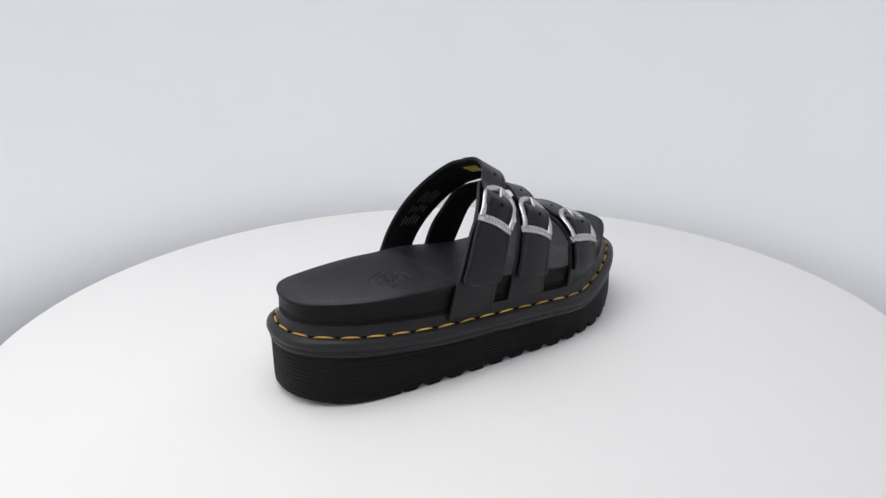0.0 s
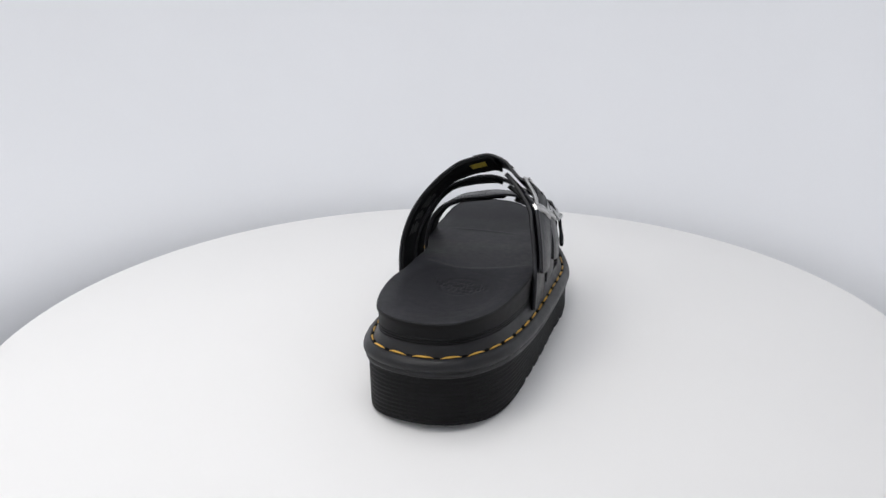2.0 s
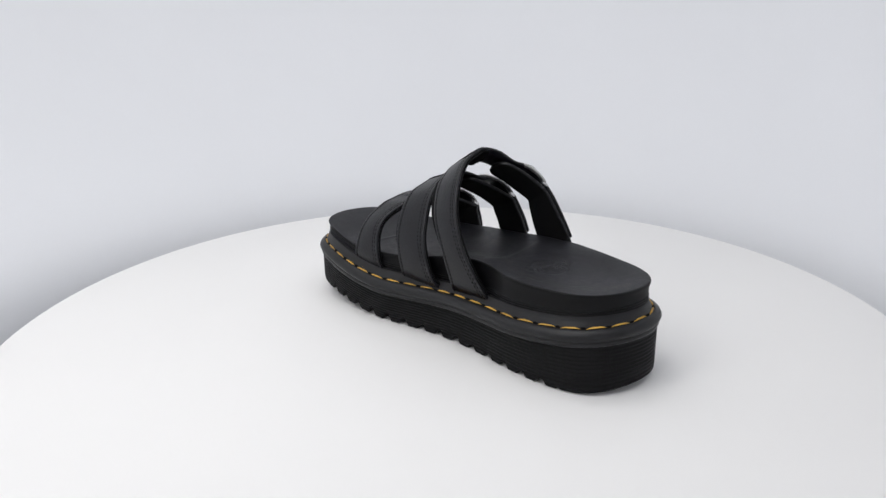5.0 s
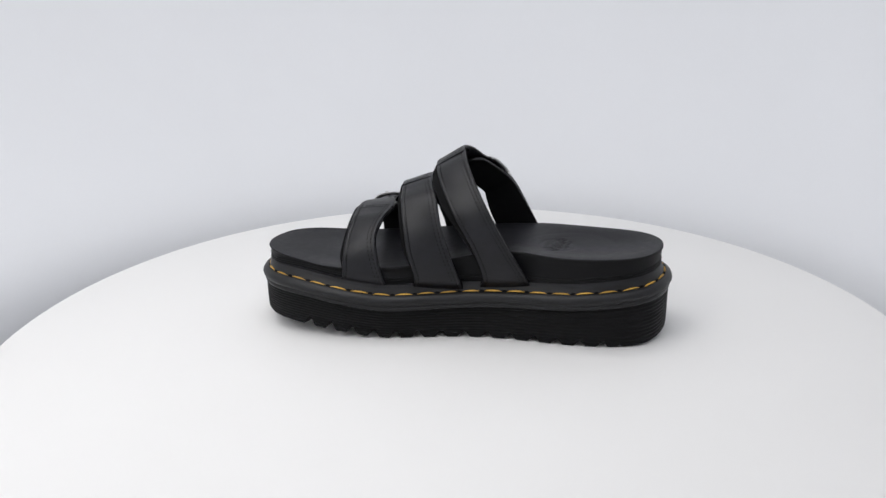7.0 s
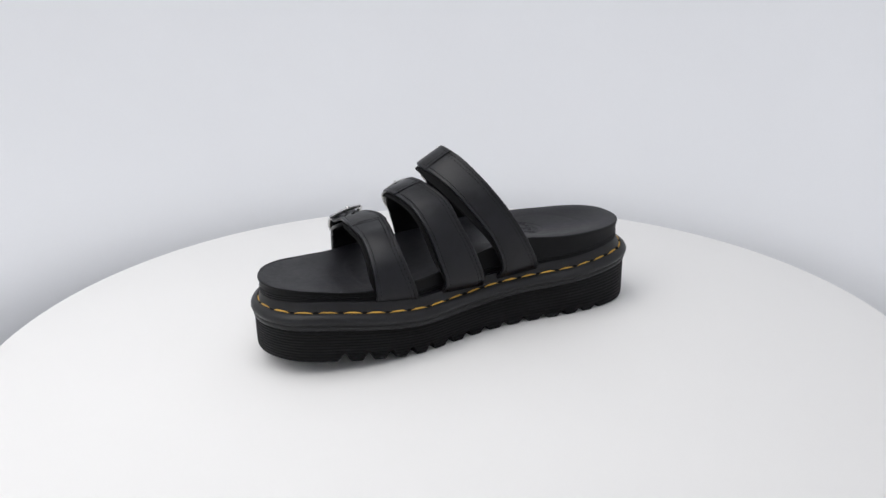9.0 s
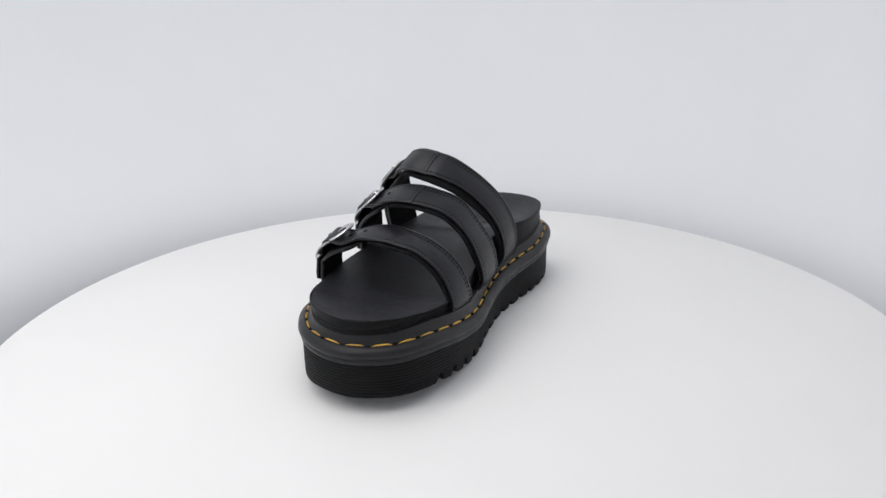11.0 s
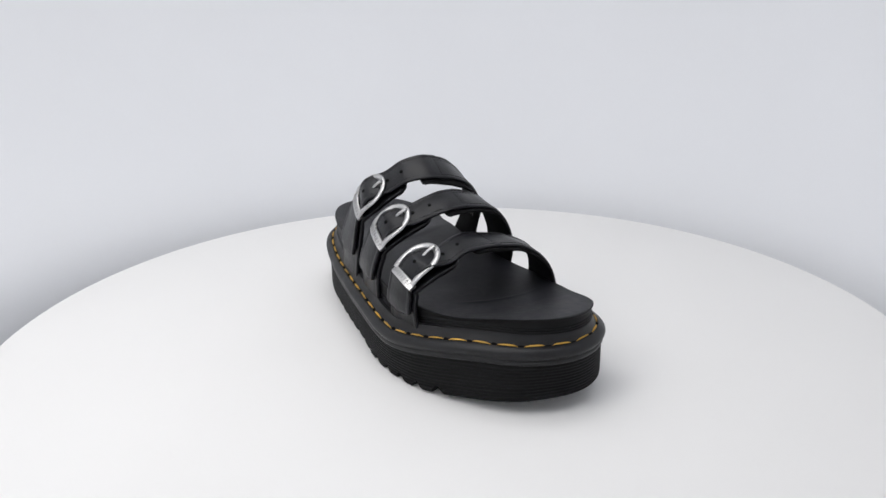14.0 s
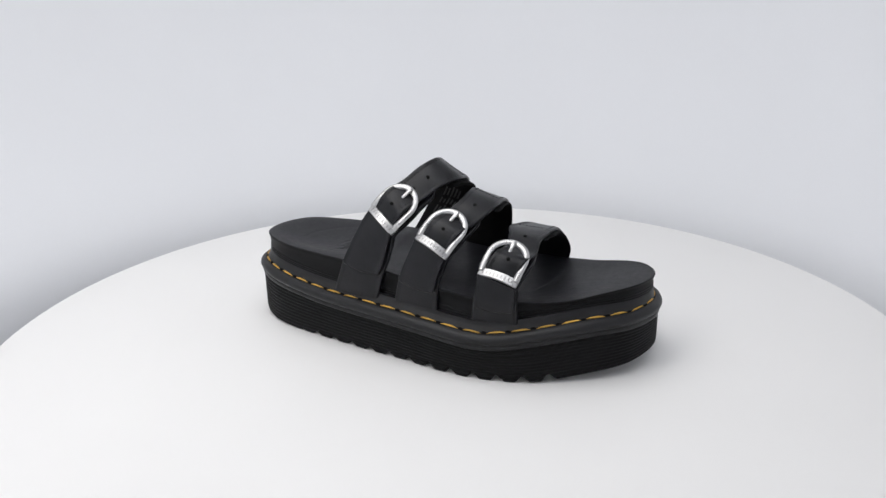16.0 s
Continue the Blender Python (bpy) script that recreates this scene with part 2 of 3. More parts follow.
def welt():
    prof = [(9.5, 0.2), (3.8, -0.9), (2.4, -0.9), (1.6, -0.4), (1.2, 0.7), (1.15, 1.7), (1.55, 2.4), (1.05, 3.0), (0.4, 3.8), (0, 5.0), (0.15, 6.2),
            (0.8, 7.4), (1.9, 8.4), (3.2, 9.0), (4.0, 9.2), (4.5, 8.6), (5.5, 8.7), (6.0, 9.9), (7.2, 11.4), (8.0, 13.0), (8.6, 14.6), (9.6, 14.8), (14, 14)]
    rings = []
    for d, dz in prof:
        p = OUTLINE + INWARD * (d - ENDS * np.clip((d - 4.5) / 4, 0, 1))[:, None]
        rings.append(np.column_stack([p, WELT_Z(OUTLINE[:, 0]) - DIP + dz]))
    w = loft("welt", rings, M_WELT, sandal, "dark grey rounded rubber welt", sharp=55)
    # one thread, shared by all the stitches
    n, m = 9, 8
    v, f = [], []
    for i in range(n):
        u = i / (n - 1) * 2 - 1
        r = 0.54 * max(0.12, 1 - abs(u) ** 2.6)
        for k in range(m):
            a = 2 * math.pi * k / m
            v.append((u * 5.6 * MM, r * 1.0 * math.cos(a) * MM, (r * 0.9 * math.sin(a) - 0.9 * u ** 4) * MM))
    for i in range(n - 1):
        for k in range(m):
            f.append((i * m + k, i * m + (k + 1) % m, (i + 1) * m + (k + 1) % m, (i + 1) * m + k))
    f += [tuple(range(m)), tuple((n - 1) * m + k for k in range(m))]
    first = mesh_ob("stitch", v, f, M_YELLOW, w, "yellow welt stitch")
    line = np.column_stack([OUTLINE + INWARD * 5.0, WELT_Z(OUTLINE[:, 0]) - DIP + 9.6])
    s = np.concatenate([[0], np.cumsum(np.linalg.norm(np.diff(np.vstack([line, line[:1]]), axis=0), axis=1))])
    count = 44
    closed = np.vstack([line, line[:1]])
    for i in range(count):
        c = s[-1] * (i + 0.5) / count
        p, a, b = [np.array([np.interp(c + e, s, closed[:, j], period=None) for j in range(3)]) for e in (0, -3, 3)]
        along = Vector(b - a).normalized()
        k = int(np.searchsorted(s, c)) % len(line)
        side = Vector((*INWARD[k], 0.55)).normalized()
        up = along.cross(side).normalized()
        if up.z < 0:
            up = -up
        side = up.cross(along).normalized()
        ob = first if i == 0 else new("stitch", first.data)
        ob.parent = w
        tilt = Matrix.Rotation(radians(random.uniform(-3, 3)), 4, "Z")
        ob.matrix_local = Matrix.Translation(Vector(p) * MM) @ Matrix((along, side, up)).transposed().to_4x4() @ tilt
        if i:
            ob["label"] = "yellow welt stitch"
    # dark needle holes between the stitches
    v, f = [], []
    for i in range(count):
        c = s[-1] * i / count
        p = np.array([np.interp(c, s, closed[:, j]) for j in range(3)])
        k = int(np.searchsorted(s, c)) % len(line)
        al, inn = np.array([*TANG[k], 0]), np.array([*INWARD[k], 0.5])
        up = np.cross(al, inn)
        up *= np.sign(up[2]) / np.linalg.norm(up)
        b = len(v)
        for h in (-0.9, 0.02):
            for q in range(8):
                a = 2 * math.pi * q / 8
                v.append((p + al * 1.5 * math.cos(a) + inn * 0.95 * math.sin(a) + up * (h - 0.25)) * MM)
        f += [tuple(b + q for q in range(8)), tuple(b + 8 + q for q in range(8))]
        f += [(b + q, b + (q + 1) % 8, b + 8 + (q + 1) % 8, b + 8 + q) for q in range(8)]
    mesh_ob("needle_holes", v, f, M_HOLE, w, "dark needle holes")
    return w


welt()


def bed_depth(x, y):
    """How far the footbed lies under its rim, away from the rim."""
    heel = 4.6 * math.exp(-((x + 78) / 42) ** 2 - ((y - 8) / 30) ** 2)
    ball = 2.8 * math.exp(-((x - 62) / 46) ** 2 - ((y + 3) / 40) ** 2)
    arch = 1.5 * math.exp(-((x + 20) / 24) ** 2 - ((y - 26) / 14) ** 2)
    toe_ridge = 0.5 * math.exp(-((x - 76 + 0.006 * (y - 20) ** 2) / 1.3) ** 2) * math.exp(-((y - 2) / 22) ** 4)
    step = 1.3 / (1 + math.exp(-(x + 34 - 0.003 * (y - 5) ** 2) / 1.2)) * math.exp(-((x + 30) / 40) ** 2)
    d = heel + ball - arch - toe_ridge + step
    # moulded oval round the heel and the round emblem in it
    e = math.hypot((x + 72) / 32, (y - 9) / 26)
    d += 0.11 * math.exp(-((e - 1) / 0.05) ** 2)
    q = math.hypot(x + 64, y - 5.0)
    d += 0.16 / (1 + math.exp((q - 12) / 0.6)) + 0.26 * math.exp(-((q - 11.4) / 0.8) ** 2)
    row = x + 64 - 0.32 * (y - 5.0)
    for off, tall, wide, deep in ((0.0, 3.6, 14.5, 0.85), (6.4, 1.7, 9.0, 0.5), (-6.2, 1.7, 8.0, 0.5)):
        u = abs(row - off + 0.012 * (y - 5.0) ** 2 * (off > 0)) / tall
        v = abs(y - 5.0) / wide
        if u < 1.3 and v < 1.2:
            stroke = noise.noise((x * 0.42 + off, y * 0.62, 3.1)) + 0.5 * noise.noise((x * 0.2, y * 1.15, 7.7))
            d += deep / (1 + math.exp(-(stroke - 0.02) * 9)) / (1 + math.exp((u - 1) * 9)) / (1 + math.exp((v - 1) * 14))
    return d


def corner_drop(x, y):
    """The rim sits lower at the outer corner of the toe and rises along the arch."""
    rise = 3.6 * np.exp(-((x + 22) / 30) ** 2) / (1 + np.exp(-(y - 22) / 6))
    return -rise + 1.5 * np.exp(-((x - 112) / 34) ** 2) / (1 + np.exp(-(y - 14) / 9))


def footbed():
    # side wall: lip at the rim, hollow below it
    side = []
    for d, f_, dz in [(11, 0, 13.2), (8.9, 0, 13.6), (8.7, 0, 15.0), (9.0, 0, 15.5), (8.6, 0, 16.2), (9.0, 0, 16.8), (8.6, 0, 17.6), (9.0, 0, 18.2), (8.9, 0.3, 0),
                      (8.85, 0.48, 0), (8.6, 0.66, 0), (8.2, 0.8, 0), (8.0, 0.9, 0), (8.1, 0.97, 0), (8.6, 1.0, 0)]:
        p = OUTLINE + INWARD * (d - ENDS + WAIST)[:, None]
        x = OUTLINE[:, 0]
        low = WELT_Z(x) - DIP + 18.2
        rim = np.maximum(RIM_Z(x) - corner_drop(x, OUTLINE[:, 1]), low + 1.0)
        z = WELT_Z(x) - DIP + np.minimum(dz, 18.2) * np.ones_like(x) if f_ == 0 else low + (rim - low) * f_
        if f_ == 0:
            z = np.minimum(z, rim - 1.2 + 0.05 * dz)
        side.append(np.column_stack([p, z]))
    loft("footbed_side", side, M_SIDE, sandal, "black moulded footbed edge with fine lines", cap_low=True, cap_top=False, sharp=30)
    # top: rings shrinking to the middle line
    rings = []
    x = OUTLINE[:, 0]
    edge = OUTLINE + INWARD * (8.6 - ENDS + WAIST)[:, None]
    mid = np.column_stack([np.clip(x, -92, 92), np.interp(np.clip(x, -92, 92), [-92, 0, 92], [10, -3, 2])])
    rim = np.maximum(RIM_Z(x) - corner_drop(x, OUTLINE[:, 1]), WELT_Z(x) + 19.2)
    R = 76
    for j in range(R + 1):
        u = j / R
        p = edge * (1 - u) + mid * u
        z0 = np.array([max(RIM_Z(a) - corner_drop(a, b), WELT_Z(a) + 19.2) for a, b in p]) if j else rim
        gap = np.linalg.norm(p - edge, axis=1)
        fall = 1 - np.exp(-(gap / 11.0) ** 2)
        z = z0 + 0.25 * (gap >= 0.01) * np.exp(-gap / 3) - fall * np.array([bed_depth(a, b) for a, b in p])
        rings.append(np.column_stack([p, z]))
    loft("footbed", rings, M_BED, sandal, "black moulded footbed with a debossed round emblem", cap_low=False, cap_top=False, sharp=60)


footbed()


# ---- straps ----
def ribbon(name, stations, thick, lift, material, label="", parent=None, n=70, round_end=(0, 0), dots=True, inner=None):
    """A leather band. stations: (heel edge, toe edge) across the band, along its length. lift: mm off the reference surface.
    round_end: mm over which each end narrows to a round tip."""
    S = spline([(*a, *b) for a, b in stations], n)
    H, T = S[:, :3], S[:, 3:]
    c = (H + T) / 2
    w = T - H
    tang = np.gradient(c, axis=0)
    nor = np.cross(tang, w)
    nor /= np.linalg.norm(nor, axis=1)[:, None]
    out = c - np.column_stack([c[:, 0], np.full(n, -4.0), np.full(n, 50.0)])
    nor *= np.sign((nor * out).sum(1))[:, None]
    half = np.linalg.norm(w, axis=1) / 2
    wd = w / (2 * half[:, None])
    s = np.concatenate([[0], np.cumsum(np.linalg.norm(np.diff(c, axis=0), axis=1))])
    for k, e in enumerate(round_end):
        if e:
            q = s if k == 0 else s[-1] - s
            u = np.clip(q / e, 0, 1)
            half = half * np.maximum(0.12, np.sqrt(1 - (1 - u) ** 2.4))
    t = thick
    # rounded section: (across, depth)
    sec = [(-1, -0.8, 0), (-1, -0.25, 0), (-1, -0.08, 0.25), (-1, 0, 0.8), (-1, 0.03, 1.7), (-1, -0.09, 2.6), (-1, 0.03, 3.6), (0, 0.03, 0),
           (1, 0.03, 3.6), (1, -0.09, 2.6), (1, 0.03, 1.7), (1, 0, 0.8), (1, -0.08, 0.25), (1, -0.25, 0), (1, -0.8, 0), (1, -1, 0.4), (-1, -1, 0.4)]
    v, m = [], len(sec)
    for i in range(n):
        for sgn, dep, ins in sec:
            a = sgn * max(half[i] - ins, 0.02)
            v.append((c[i] + wd[i] * a + nor[i] * (lift + t * dep)) * MM)
    f = []
    for i in range(n - 1):
        for k in range(m):
            f.append((i * m + k, i * m + (k + 1) % m, (i + 1) * m + (k + 1) % m, (i + 1) * m + k))
    f += [tuple(range(m)), tuple((n - 1) * m + k for k in range(m))]
    ob = mesh_ob(name, v, f, material, parent or sandal, label, sharp=50)
    if inner:
        ob.data.materials.append(inner)
        for poly in ob.data.polygons:
            if poly.index % m >= m - 3 and poly.index < (n - 1) * m:
                poly.material_index = 1
    if dots:
        stitch_rows(ob, c, wd, half, nor, s, lift, name == "strap")
    return dict(ob=ob, c=c, wd=wd, nor=nor, half=half, s=s, lift=lift)


def stitch_rows(ob, c, wd, half, nor, s, lift, double):
    """Black thread along both edges, coarser on the wide bands."""
    fine = 1.0 if double else 0.42
    v, f = [], []
    for sgn, far in ((-1, 2.6), (1, 2.6)) + (((-1, 4.9),) if double else ()):
        q = 2.0
        while q < s[-1] - 1.0:
            i = [np.array([np.interp(q + e, s, arr[:, j]) for j in range(3)]) for e in (-0.85, 0.85) for arr in (c,)]
            h, wv, nv = np.interp(q, s, half), [np.interp(q, s, wd[:, j]) for j in range(3)], [np.interp(q, s, nor[:, j]) for j in range(3)]
            wv, nv = np.array(wv), np.array(nv)
            if h > 4:
                base = len(v)
                for p, r in ((i[0], 0.17 * fine), (i[0] * 0.5 + i[1] * 0.5, 0.37 * fine), (i[1], 0.17 * fine)):
                    o = p + wv * sgn * (h - far) + nv * (lift - 0.04)
                    for a, b in ((-r, 0), (0, r * 1.3), (r, 0), (0, -r)):
                        v.append((o + wv * a + nv * b) * MM)
                for g in (0, 1):
                    for k in range(4):
                        f.append((base + g * 4 + k, base + g * 4 + (k + 1) % 4, base + g * 4 + 4 + (k + 1) % 4, base + g * 4 + 4 + k))
            q += 2.6
    tagged(mesh_ob("stitching", v, f, M_BLACKTHREAD, ob), "black edge stitching", kind="stuff")


def around(center, wdir, width):
    c, w = Vector(center), Vector(wdir).normalized()
    return (tuple(c - w * width / 2), tuple(c + w * width / 2))


def disc(name, place, normal, r, material, parent, label=""):
    m = Vector(normal).to_track_quat("Z", "Y").to_matrix()
    v = [Vector(place) + m @ Vector((r * math.cos(a), r * math.sin(a), h)) for h in (-0.4, 0.06) for a in [2 * math.pi * i / 14 for i in range(14)]]
    f = [tuple(range(14)), tuple(range(14, 28))] + [(i, (i + 1) % 14, 14 + (i + 1) % 14, 14 + i) for i in range(14)]
    return mesh_ob(name, [p * MM for p in v], f, material, parent, label)


def buckle(origin, across, up, normal):
    """A D-shaped buckle: bowed loop, flat bar, pin. Its frame: across the strap, up along it, out of it."""
    x = Vector(across).normalized()
    z = Vector(normal).normalized()
    y = z.cross(x).normalized()
    if y.dot(Vector(up)) < 0:
        y = -y
    m = Matrix((x, y, z)).transposed()

    def P(a, b, c):
        return (Vector(origin) + m @ Vector((a, b, c))) * MM

    def bow(a):      # follows the strap's roundness a little
        return -0.012 * a * a

    path = [(-10.3, 0.0), (-10.5, 4.0), (-10.6, 8.0), (-10.6, 11.8)] + \
           [(-10.6 * math.cos(t), 12.6 + 11.0 * math.sin(t)) for t in np.linspace(0.1, math.pi - 0.1, 24)] + \
           [(10.6, 11.8), (10.6, 8.0), (10.5, 4.0), (10.3, 0.0)]
    k = 10
    v, f = [], []
    for i, (a, b) in enumerate(path):
        a0, b0 = path[max(i - 1, 0)]
        a1, b1 = path[min(i + 1, len(path) - 1)]
        d = math.hypot(a1 - a0, b1 - b0)
        nx, ny = -(b1 - b0) / d, (a1 - a0) / d
        for j in range(k):
            t = 2 * math.pi * j / k
            r, h = 1.85 * math.cos(t), 1.1 * math.sin(t)
            v.append(P(a + nx * r, b + ny * r, h + 0.5 + 2.0 * math.sin(math.pi * min(1, max(0, b / 23.6)) ** 0.8) + bow(a) * 0.5))
    for i in range(len(path) - 1):
        for j in range(k):
            f.append((i * k + j, i * k + (j + 1) % k, (i + 1) * k + (j + 1) % k, (i + 1) * k + j))
    f += [tuple(range(k)), tuple((len(path) - 1) * k + j for j in range(k))]
    loop = mesh_ob("buckle", v, f, M_STEEL, sandal, "silver D-shaped metal strap buckle")
    # bar: a flat curved plate with rounded edges
    v, f = [], []
    sec = [(-2.3, 1.2), (-2.5, 1.7), (-2.5, 2.6), (-2.1, 3.1), (2.1, 3.3), (2.5, 2.8), (2.5, 1.7), (2.2, 1.2)]
    n = 13
    for i in range(n):
        a = -11.6 + 23.2 * i / (n - 1)
        sh = 0.86 if i in (0, n - 1) else 1
        for b, c in sec:
            v.append(P(a, b * sh - 0.6, (c - 2.2) * sh + 1.0 + bow(a) * 1.5))
    for i in range(n - 1):
        for j in range(8):
            f.append((i * 8 + j, i * 8 + (j + 1) % 8, (i + 1) * 8 + (j + 1) % 8, (i + 1) * 8 + j))
    f += [tuple(range(8)), tuple((n - 1) * 8 + j for j in range(8))]
    bar = mesh_ob("bar", v, f, M_STEEL, loop, "flat silver bar with a worn engraved mark", sharp=35)
    # worn engraving: plain short bars
    v, f = [], []
    for i in range(9):
        a = -8.8 + i * 2.2
        hgt = 1.25 if i % 3 else 1.7
        b = len(v)
        for q, r in ((-0.4, -1), (0.4, -1), (0.4, 1), (-0.4, 1)):
            v.append(P(a + q, -0.75 + r * hgt * 0.75, 2.12 + bow(a + q) * 1.5))
        for q, r in ((-0.4, -1), (0.4, -1), (0.4, 1), (-0.4, 1)):
            v.append(P(a + q, -0.75 + r * hgt * 0.75, 1.7 + bow(a + q) * 1.5))
        f += [(b, b + 1, b + 2, b + 3), (b, b + 1, b + 5, b + 4), (b + 1, b + 2, b + 6, b + 5), (b + 2, b + 3, b + 7, b + 6), (b + 3, b, b + 4, b + 7)]
    mesh_ob("engraving", v, f, M_ENGRAVE, loop, "dull grey engraved marks", smooth=False)
    # pin
    v, f = [], []
    for i, (b, c, r) in enumerate([(13.1, 0.2, 0.7), (15.1, 1.9, 0.95), (18.6, 2.6, 1.05), (22.0, 2.5, 1.1), (23.9, 2.2, 1.05), (24.7, 1.3, 0.6)]):
        for j in range(8):
            t = 2 * math.pi * j / 8
            v.append(P(r * math.cos(t), b, c + r * 0.7 * math.sin(t)))
    for i in range(5):
        for j in range(8):
            f.append((i * 8 + j, i * 8 + (j + 1) % 8, (i + 1) * 8 + (j + 1) % 8, (i + 1) * 8 + j))
    f += [tuple(range(8)), tuple(40 + j for j in range(8))]
    mesh_ob("pin", v, f, M_STEEL, loop, "silver buckle pin")
    return loop


def patch(name, r, s0, s1, a0, a1, depth, thick, material, parent, label=""):
    """A thin sheet on a band, between two lengths and two places across it."""
    n = 7
    v, f = [], []
    for i in range(n):
        q = s0 + (s1 - s0) * i / (n - 1)
        c, wv, nv = [np.array([np.interp(q, r["s"], r[key][:, j]) for j in range(3)]) for key in ("c", "wd", "nor")]
        for a, d in ((a0, depth), (a1, depth), (a1, depth - thick), (a0, depth - thick)):
            v.append((c + wv * a + nv * d) * MM)
    for i in range(n - 1):
        for k in range(4):
            f.append((i * 4 + k, i * 4 + (k + 1) % 4, i * 4 + 4 + (k + 1) % 4, i * 4 + 4 + k))
    f += [(0, 1, 2, 3), tuple((n - 1) * 4 + k for k in range(4))]
    return mesh_ob(name, v, f, material, parent, label, smooth=False)


def seam(band, nar):
    """Cross stitching where the narrow end joins the band."""
    q = 2.2
    h = 7.5
    a = -h
    v, f = [], []
    while a < h:
        c, wv, nv = [np.array([np.interp(q, nar["s"], nar[key][:, j]) for j in range(3)]) for key in ("c", "wd", "nor")]
        t = np.cross(wv, nv)
        base = len(v)
        for e, r in ((-0.8, 0.08), (0, 0.2), (0.8, 0.08)):
            o = c + wv * (a + e) + nv * 0.3
            for d0, d1 in ((-r, 0), (0, r * 1.3), (r, 0), (0, -r)):
                v.append((o + t * d0 + nv * d1) * MM)
        for g in (0, 1):
            for k in range(4):
                f.append((base + g * 4 + k, base + g * 4 + (k + 1) % 4, base + g * 4 + 4 + (k + 1) % 4, base + g * 4 + 4 + k))
        a += 2.3
    tagged(mesh_ob("stitching", v, f, M_BLACKTHREAD, nar["ob"]), "black cross stitching", kind="stuff")


def strap(wide, narrow, narrow_w, base, base_w, bar, bar_w, arch, tip, hang=(2.6,) * 7):
    """One strap: a wide inner-side band, the narrow holed end over it, and on the outer side a tab, a flap and the buckle.
    narrow: centres from the top down to the bar; base: centres from the bar down to the welt; tip: the tab's round top end."""
    band = ribbon("strap", wide, 1.7, 0.0, M_LEATHER, "wide black leather strap band", n=80)
    k = len(narrow)
    dirs = [Vector(narrow_w[0]).lerp(Vector(narrow_w[1]), i / (k - 1)) for i in range(k)]
    full = (Vector(wide[-1][1]) - Vector(wide[-1][0])).length
    under = [around(c, d, 21) for c, d in zip(narrow[1:3], dirs[1:3])]
    under[1] = tuple(tuple(np.array(under[0][q]) * 0.45 + np.array(under[1][q]) * 0.55) for q in (0, 1))
    lining = ribbon("strap_lining", wide[:2] + [(h, tuple(Vector(t) + (Vector(t) - Vector(h)).normalized() * e)) for (h, t), e in zip(wide[2:] + under, hang)], 1.5, -1.9, M_SUEDE, "raw black strap lining", n=90, dots=False, round_end=(0, 3))
    nar = ribbon("strap_end", [around(c, d, w) for c, d, w in zip(narrow, dirs, [full, full - 0.4] + [19.2, 18.6] + [18.2] * k)], 1.9, 0.12, M_LEATHER, "narrow black leather strap end with punched holes",
                 n=70, round_end=(0, 4))
    seam(band, nar)
    lat = [around(c, d, w) for c, d, w in tip] + [around(c, d, w) for c, d, w in zip(base, base_w[0], base_w[1])]
    ribbon("strap_tab", lat, 2.6, -1.9, M_LEATHER, "black leather strap tab rising from the welt", n=70, round_end=(9, 0), inner=M_SUEDE, dots=False)
    f0 = [around(c, d, w * 0.93) for c, d, w in zip(base[:-1], base_w[0][:-1], base_w[1][:-1])]
    ribbon("strap_flap", f0, 2.2, 1.6, M_LEATHER, "black leather buckle flap with a folded edge", n=50, round_end=(0, 3), dots=False)
    # punched holes on the narrow end
    L = nar["s"][-1]
    for q in (L - 42.0, L - 31.0, L - 14.0):
        p = [np.interp(q, nar["s"], nar["c"][:, j]) for j in range(3)]
        nv = [np.interp(q, nar["s"], nar["nor"][:, j]) for j in range(3)]
        disc("punch_hole", np.array(p) + np.array(nv) * 0.6, nv, 1.05, M_HOLE, nar["ob"], "round punched hole")
    x = Vector(bar_w)
    up = Vector(arch) - Vector(bar)
    nrm = x.cross(up).normalized()
    if nrm.y > 0:
        nrm = -nrm
    buckle(Vector(bar) + up.normalized() * 2.4, x, up, nrm)
    return band, lining


_, inner_side = strap(wide=[((-47, 38, 31), (-13, 38, 32)), ((-43.5, 44.6, 42), (-16, 44.2, 43)), ((-31, 47, 64), (-9, 44.2, 62)), ((-20, 42, 83), (2, 38.2, 80.2)),
            ((-11, 30.5, 99), (10.9, 25, 95.4)), ((-4, 15, 111.5), (15.6, 9.8, 103)), ((-1.6, 1, 116.3), (16.8, -1.3, 105.3))],
      narrow=[(7.9, 3, 110.3), (7.7, -8, 111.9), (1.4, -19, 109.2), (-6.9, -26.8, 102.2), (-14.5, -38.6, 96.8), (-22.6, -40.2, 83.9)],
      narrow_w=((0.85, -0.11, -0.51), (0.77, -0.37, -0.51)),
      base=[(-22.6, -40, 84.5), (-26.4, -41, 77), (-31, -42, 66), (-37, -42.5, 53), (-42.4, -42, 36)],
      base_w=([(0.77, -0.37, -0.51), (0.85, -0.3, -0.4), (0.92, -0.22, -0.3), (0.98, -0.16, -0.15), (1, -0.15, -0.05)], [24, 26, 28, 30, 32]),
      bar=(-22.6, -41.8, 85), bar_w=(17.8, -7.8, -12), arch=(-6.8, -28.3, 103.6),
      tip=[((0.9, -19.6, 105.3), (0.8, -0.25, -0.51), 19.5), ((-6.6, -26.4, 100.5), (0.78, -0.3, -0.51), 21), ((-14.4, -34.3, 92.6), (0.77, -0.34, -0.51), 23.5)],
      hang=(2.6, 5.0, 6.0, 5.0, 3.4, 2.8, 2.6))
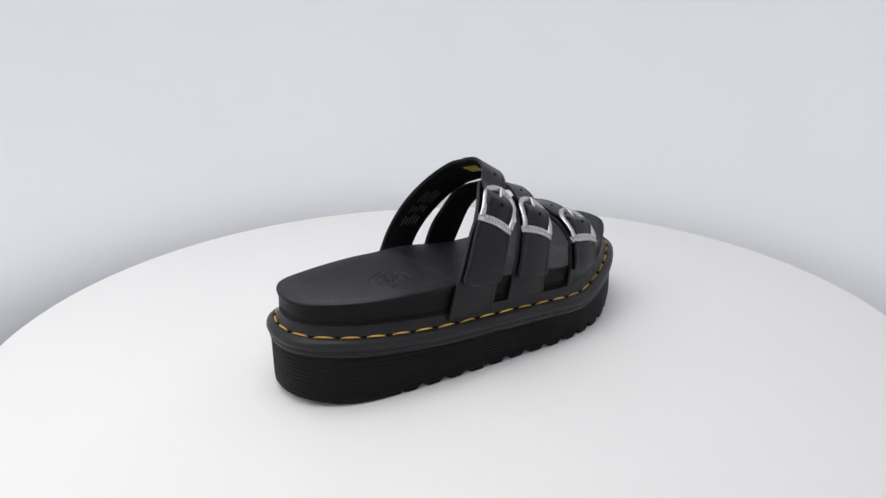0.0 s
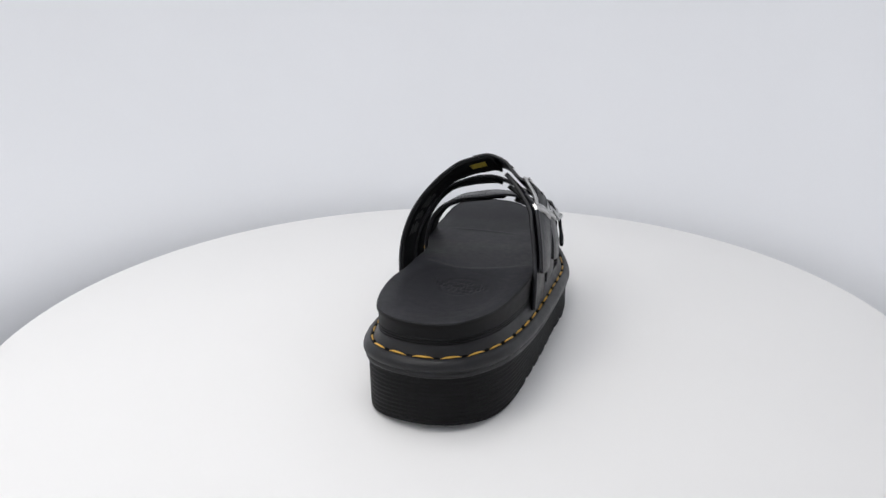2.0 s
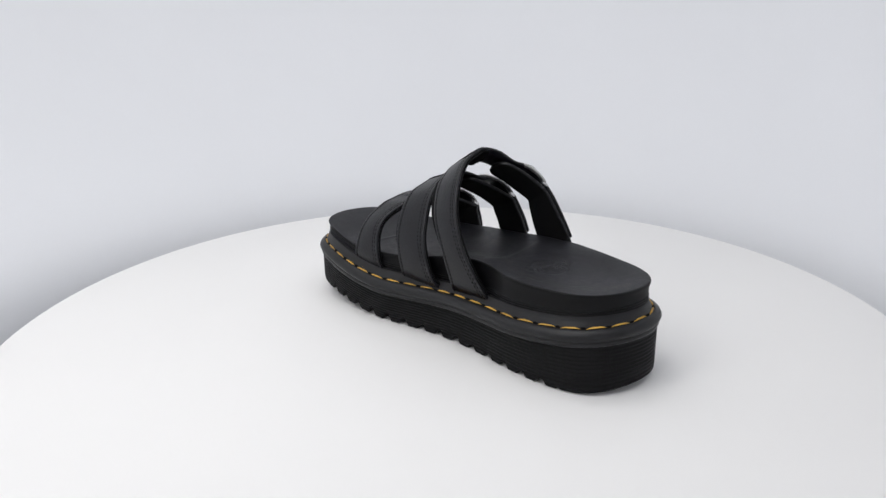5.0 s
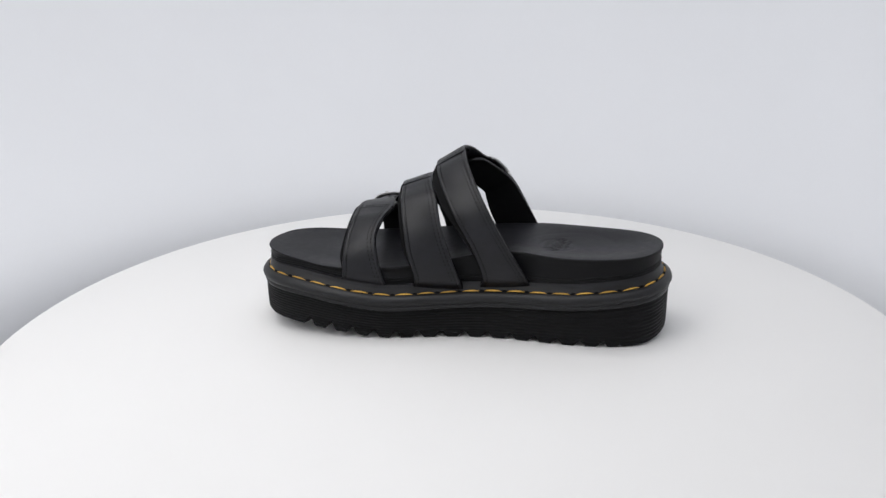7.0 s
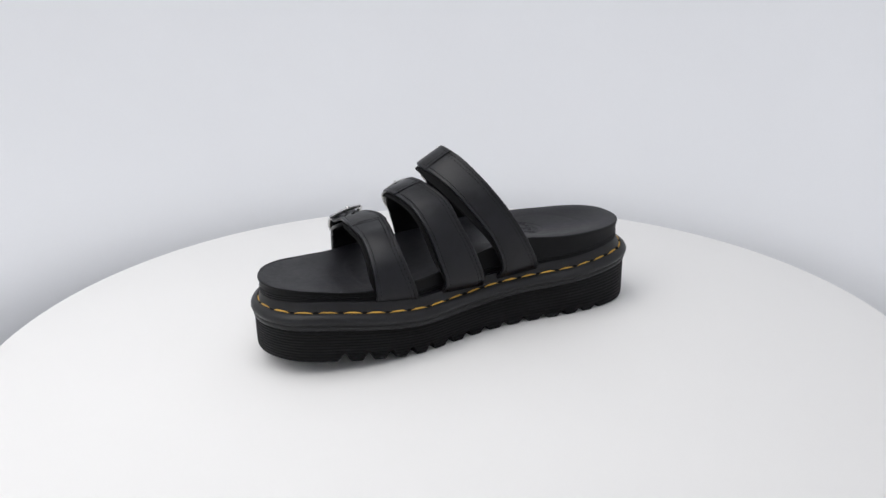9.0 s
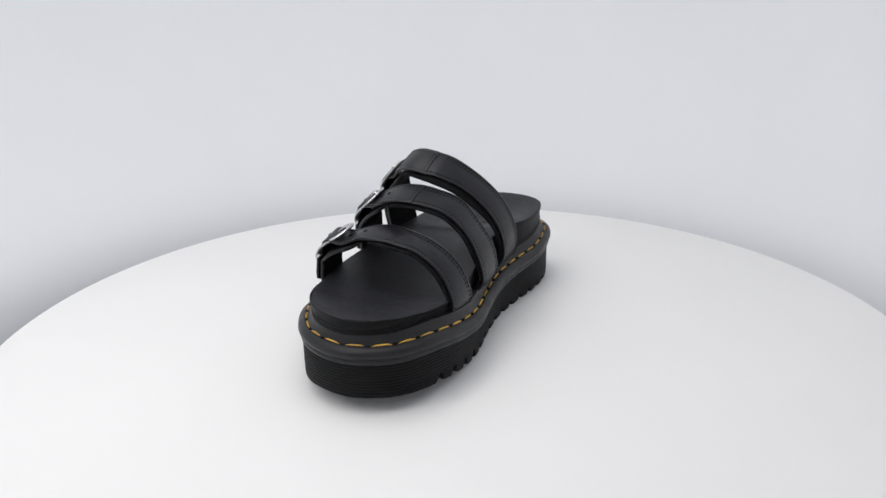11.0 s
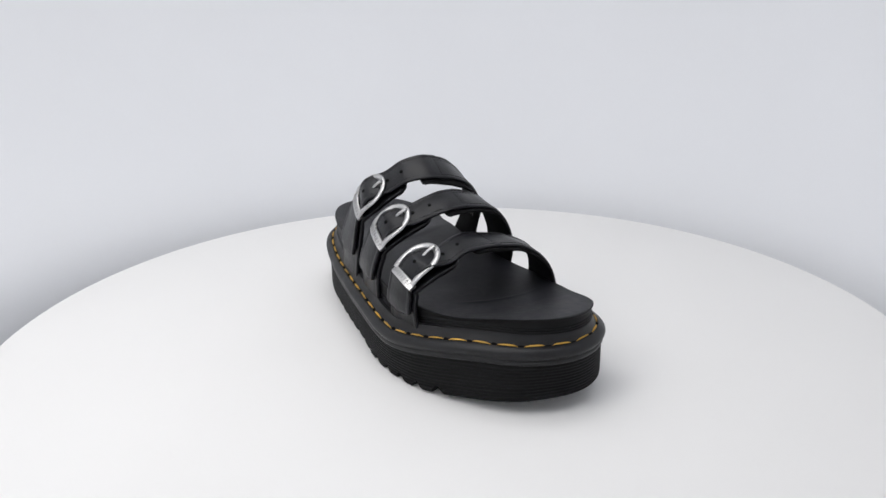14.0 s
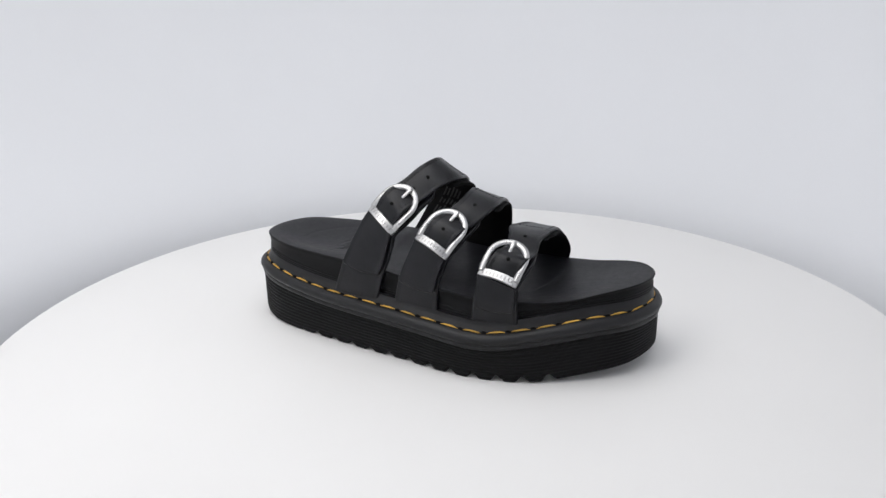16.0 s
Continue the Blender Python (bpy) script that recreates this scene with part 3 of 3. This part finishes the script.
strap(wide=[((-4, 38.5, 30), (31, 38.5, 30)), ((-1, 44.8, 41), (27.3, 44.8, 41)), ((6, 44, 60), (32, 43.2, 58.4)), ((11, 37, 75), (35, 36.2, 74.2)),
            ((15, 26, 90), (37.8, 24, 86.2)), ((19, 10, 96.8), (39.2, 9, 90.6)), ((20.5, 0, 98.8), (40.2, -1.1, 91.7))],
      narrow=[(30.4, 3, 95.2), (30.8, -8, 95.3), (28.7, -18, 92.8), (24.3, -27, 88.6), (18.2, -40.8, 84.7), (10.5, -45, 72.3)],
      narrow_w=((0.93, -0.05, -0.31), (0.9, -0.2, -0.38)),
      base=[(10.5, -45, 72.5), (8, -46.5, 66), (5, -48, 58), (2, -48.5, 48), (0, -48, 34)],
      base_w=([(0.9, -0.2, -0.38), (0.93, -0.18, -0.3), (0.95, -0.15, -0.25), (0.98, -0.15, -0.15), (1, -0.15, -0.12)], [24, 24.5, 25, 27, 30]),
      bar=(10.8, -46.5, 73.6), bar_w=(20.6, -5, -9.1), arch=(24.6, -28.5, 90.3),
      tip=[((28, -19, 92), (0.9, -0.1, -0.38), 19), ((24, -26.8, 87.3), (0.9, -0.15, -0.38), 20), ((17.5, -37, 80.5), (0.9, -0.2, -0.38), 22)])
strap(wide=[((45, 39, 28), (78, 37.5, 30)), ((47.5, 45, 39), (74.5, 43.4, 41)), ((52, 42, 56), (74, 40, 54)), ((53.5, 34, 67.2), (73, 32, 64.4)),
            ((51, 20, 74.2), (71.6, 19, 72.4)), ((48.2, 8, 76.6), (71.4, 8, 74.8)), ((46.8, -1, 77.8), (71.2, -2, 76.4))],
      narrow=[(58.8, 3, 76.6), (59, -8, 77.6), (59.8, -19, 76.8), (60.4, -30.2, 73), (57.6, -45, 71.8), (52.2, -51.8, 59.8)],
      narrow_w=((0.98, 0, -0.06), (0.95, -0.02, -0.26)),
      base=[(52.3, -51.5, 60), (52, -52, 55), (51.5, -53, 49), (51, -53, 42), (50.5, -52, 30)],
      base_w=([(0.95, -0.02, -0.28), (0.97, 0, -0.2), (0.98, 0.02, -0.15), (1, 0.04, -0.05), (1, 0.05, 0.05)], [24, 24.5, 25, 26, 28]),
      bar=(52.4, -53, 61.4), bar_w=(22.4, -1.6, -4.8), arch=(61.0, -31.7, 75.9),
      tip=[((59.3, -21, 75.5), (0.97, 0, -0.2), 19), ((60, -31, 71.6), (0.96, -0.03, -0.22), 20), ((57, -41.5, 67), (0.96, -0.05, -0.22), 22)])


# labels on the inner face of the rear strap
deep = -3.42
L1 = inner_side["s"][-1]
patch("gold_tag", inner_side, L1 - 22, L1 - 12, -7.0, 1.0, deep, 0.15, M_GOLD, inner_side["ob"], "small gold printed tag")
for i in range(5):
    for q0, q1 in ((43, 52), (53.5, 61), (62.5, 75)):
        a = -6.5 + i * 2.7
        patch("print_bar", inner_side, q0 + 0.7 * (i % 2), q1 - 1.2 * ((i + 1) % 3), a, a + 1.2, deep, 0.08, M_PRINT, inner_side["ob"], "faded grey printed lines")


# ---- turning ----
def motions():
    rows, spin = [], []
    steps = 64
    for i in range(steps + 1):
        t = 16.0 * i / steps
        a = turn_at(t)
        c, s = math.cos(radians(a)), math.sin(radians(a))
        # turned about the pivot
        x, y = -OFF_X, -OFF_Y
        rows.append((t, pose(PIVOT_X + c * x - s * y, s * x + c * y, 0, 0, 0, a)))
        spin.append((t, pose(TABLE_X, TABLE_Y, 0, 0, 0, a)))
    walk(sandal, rows)
    walk(table, spin)


motions()
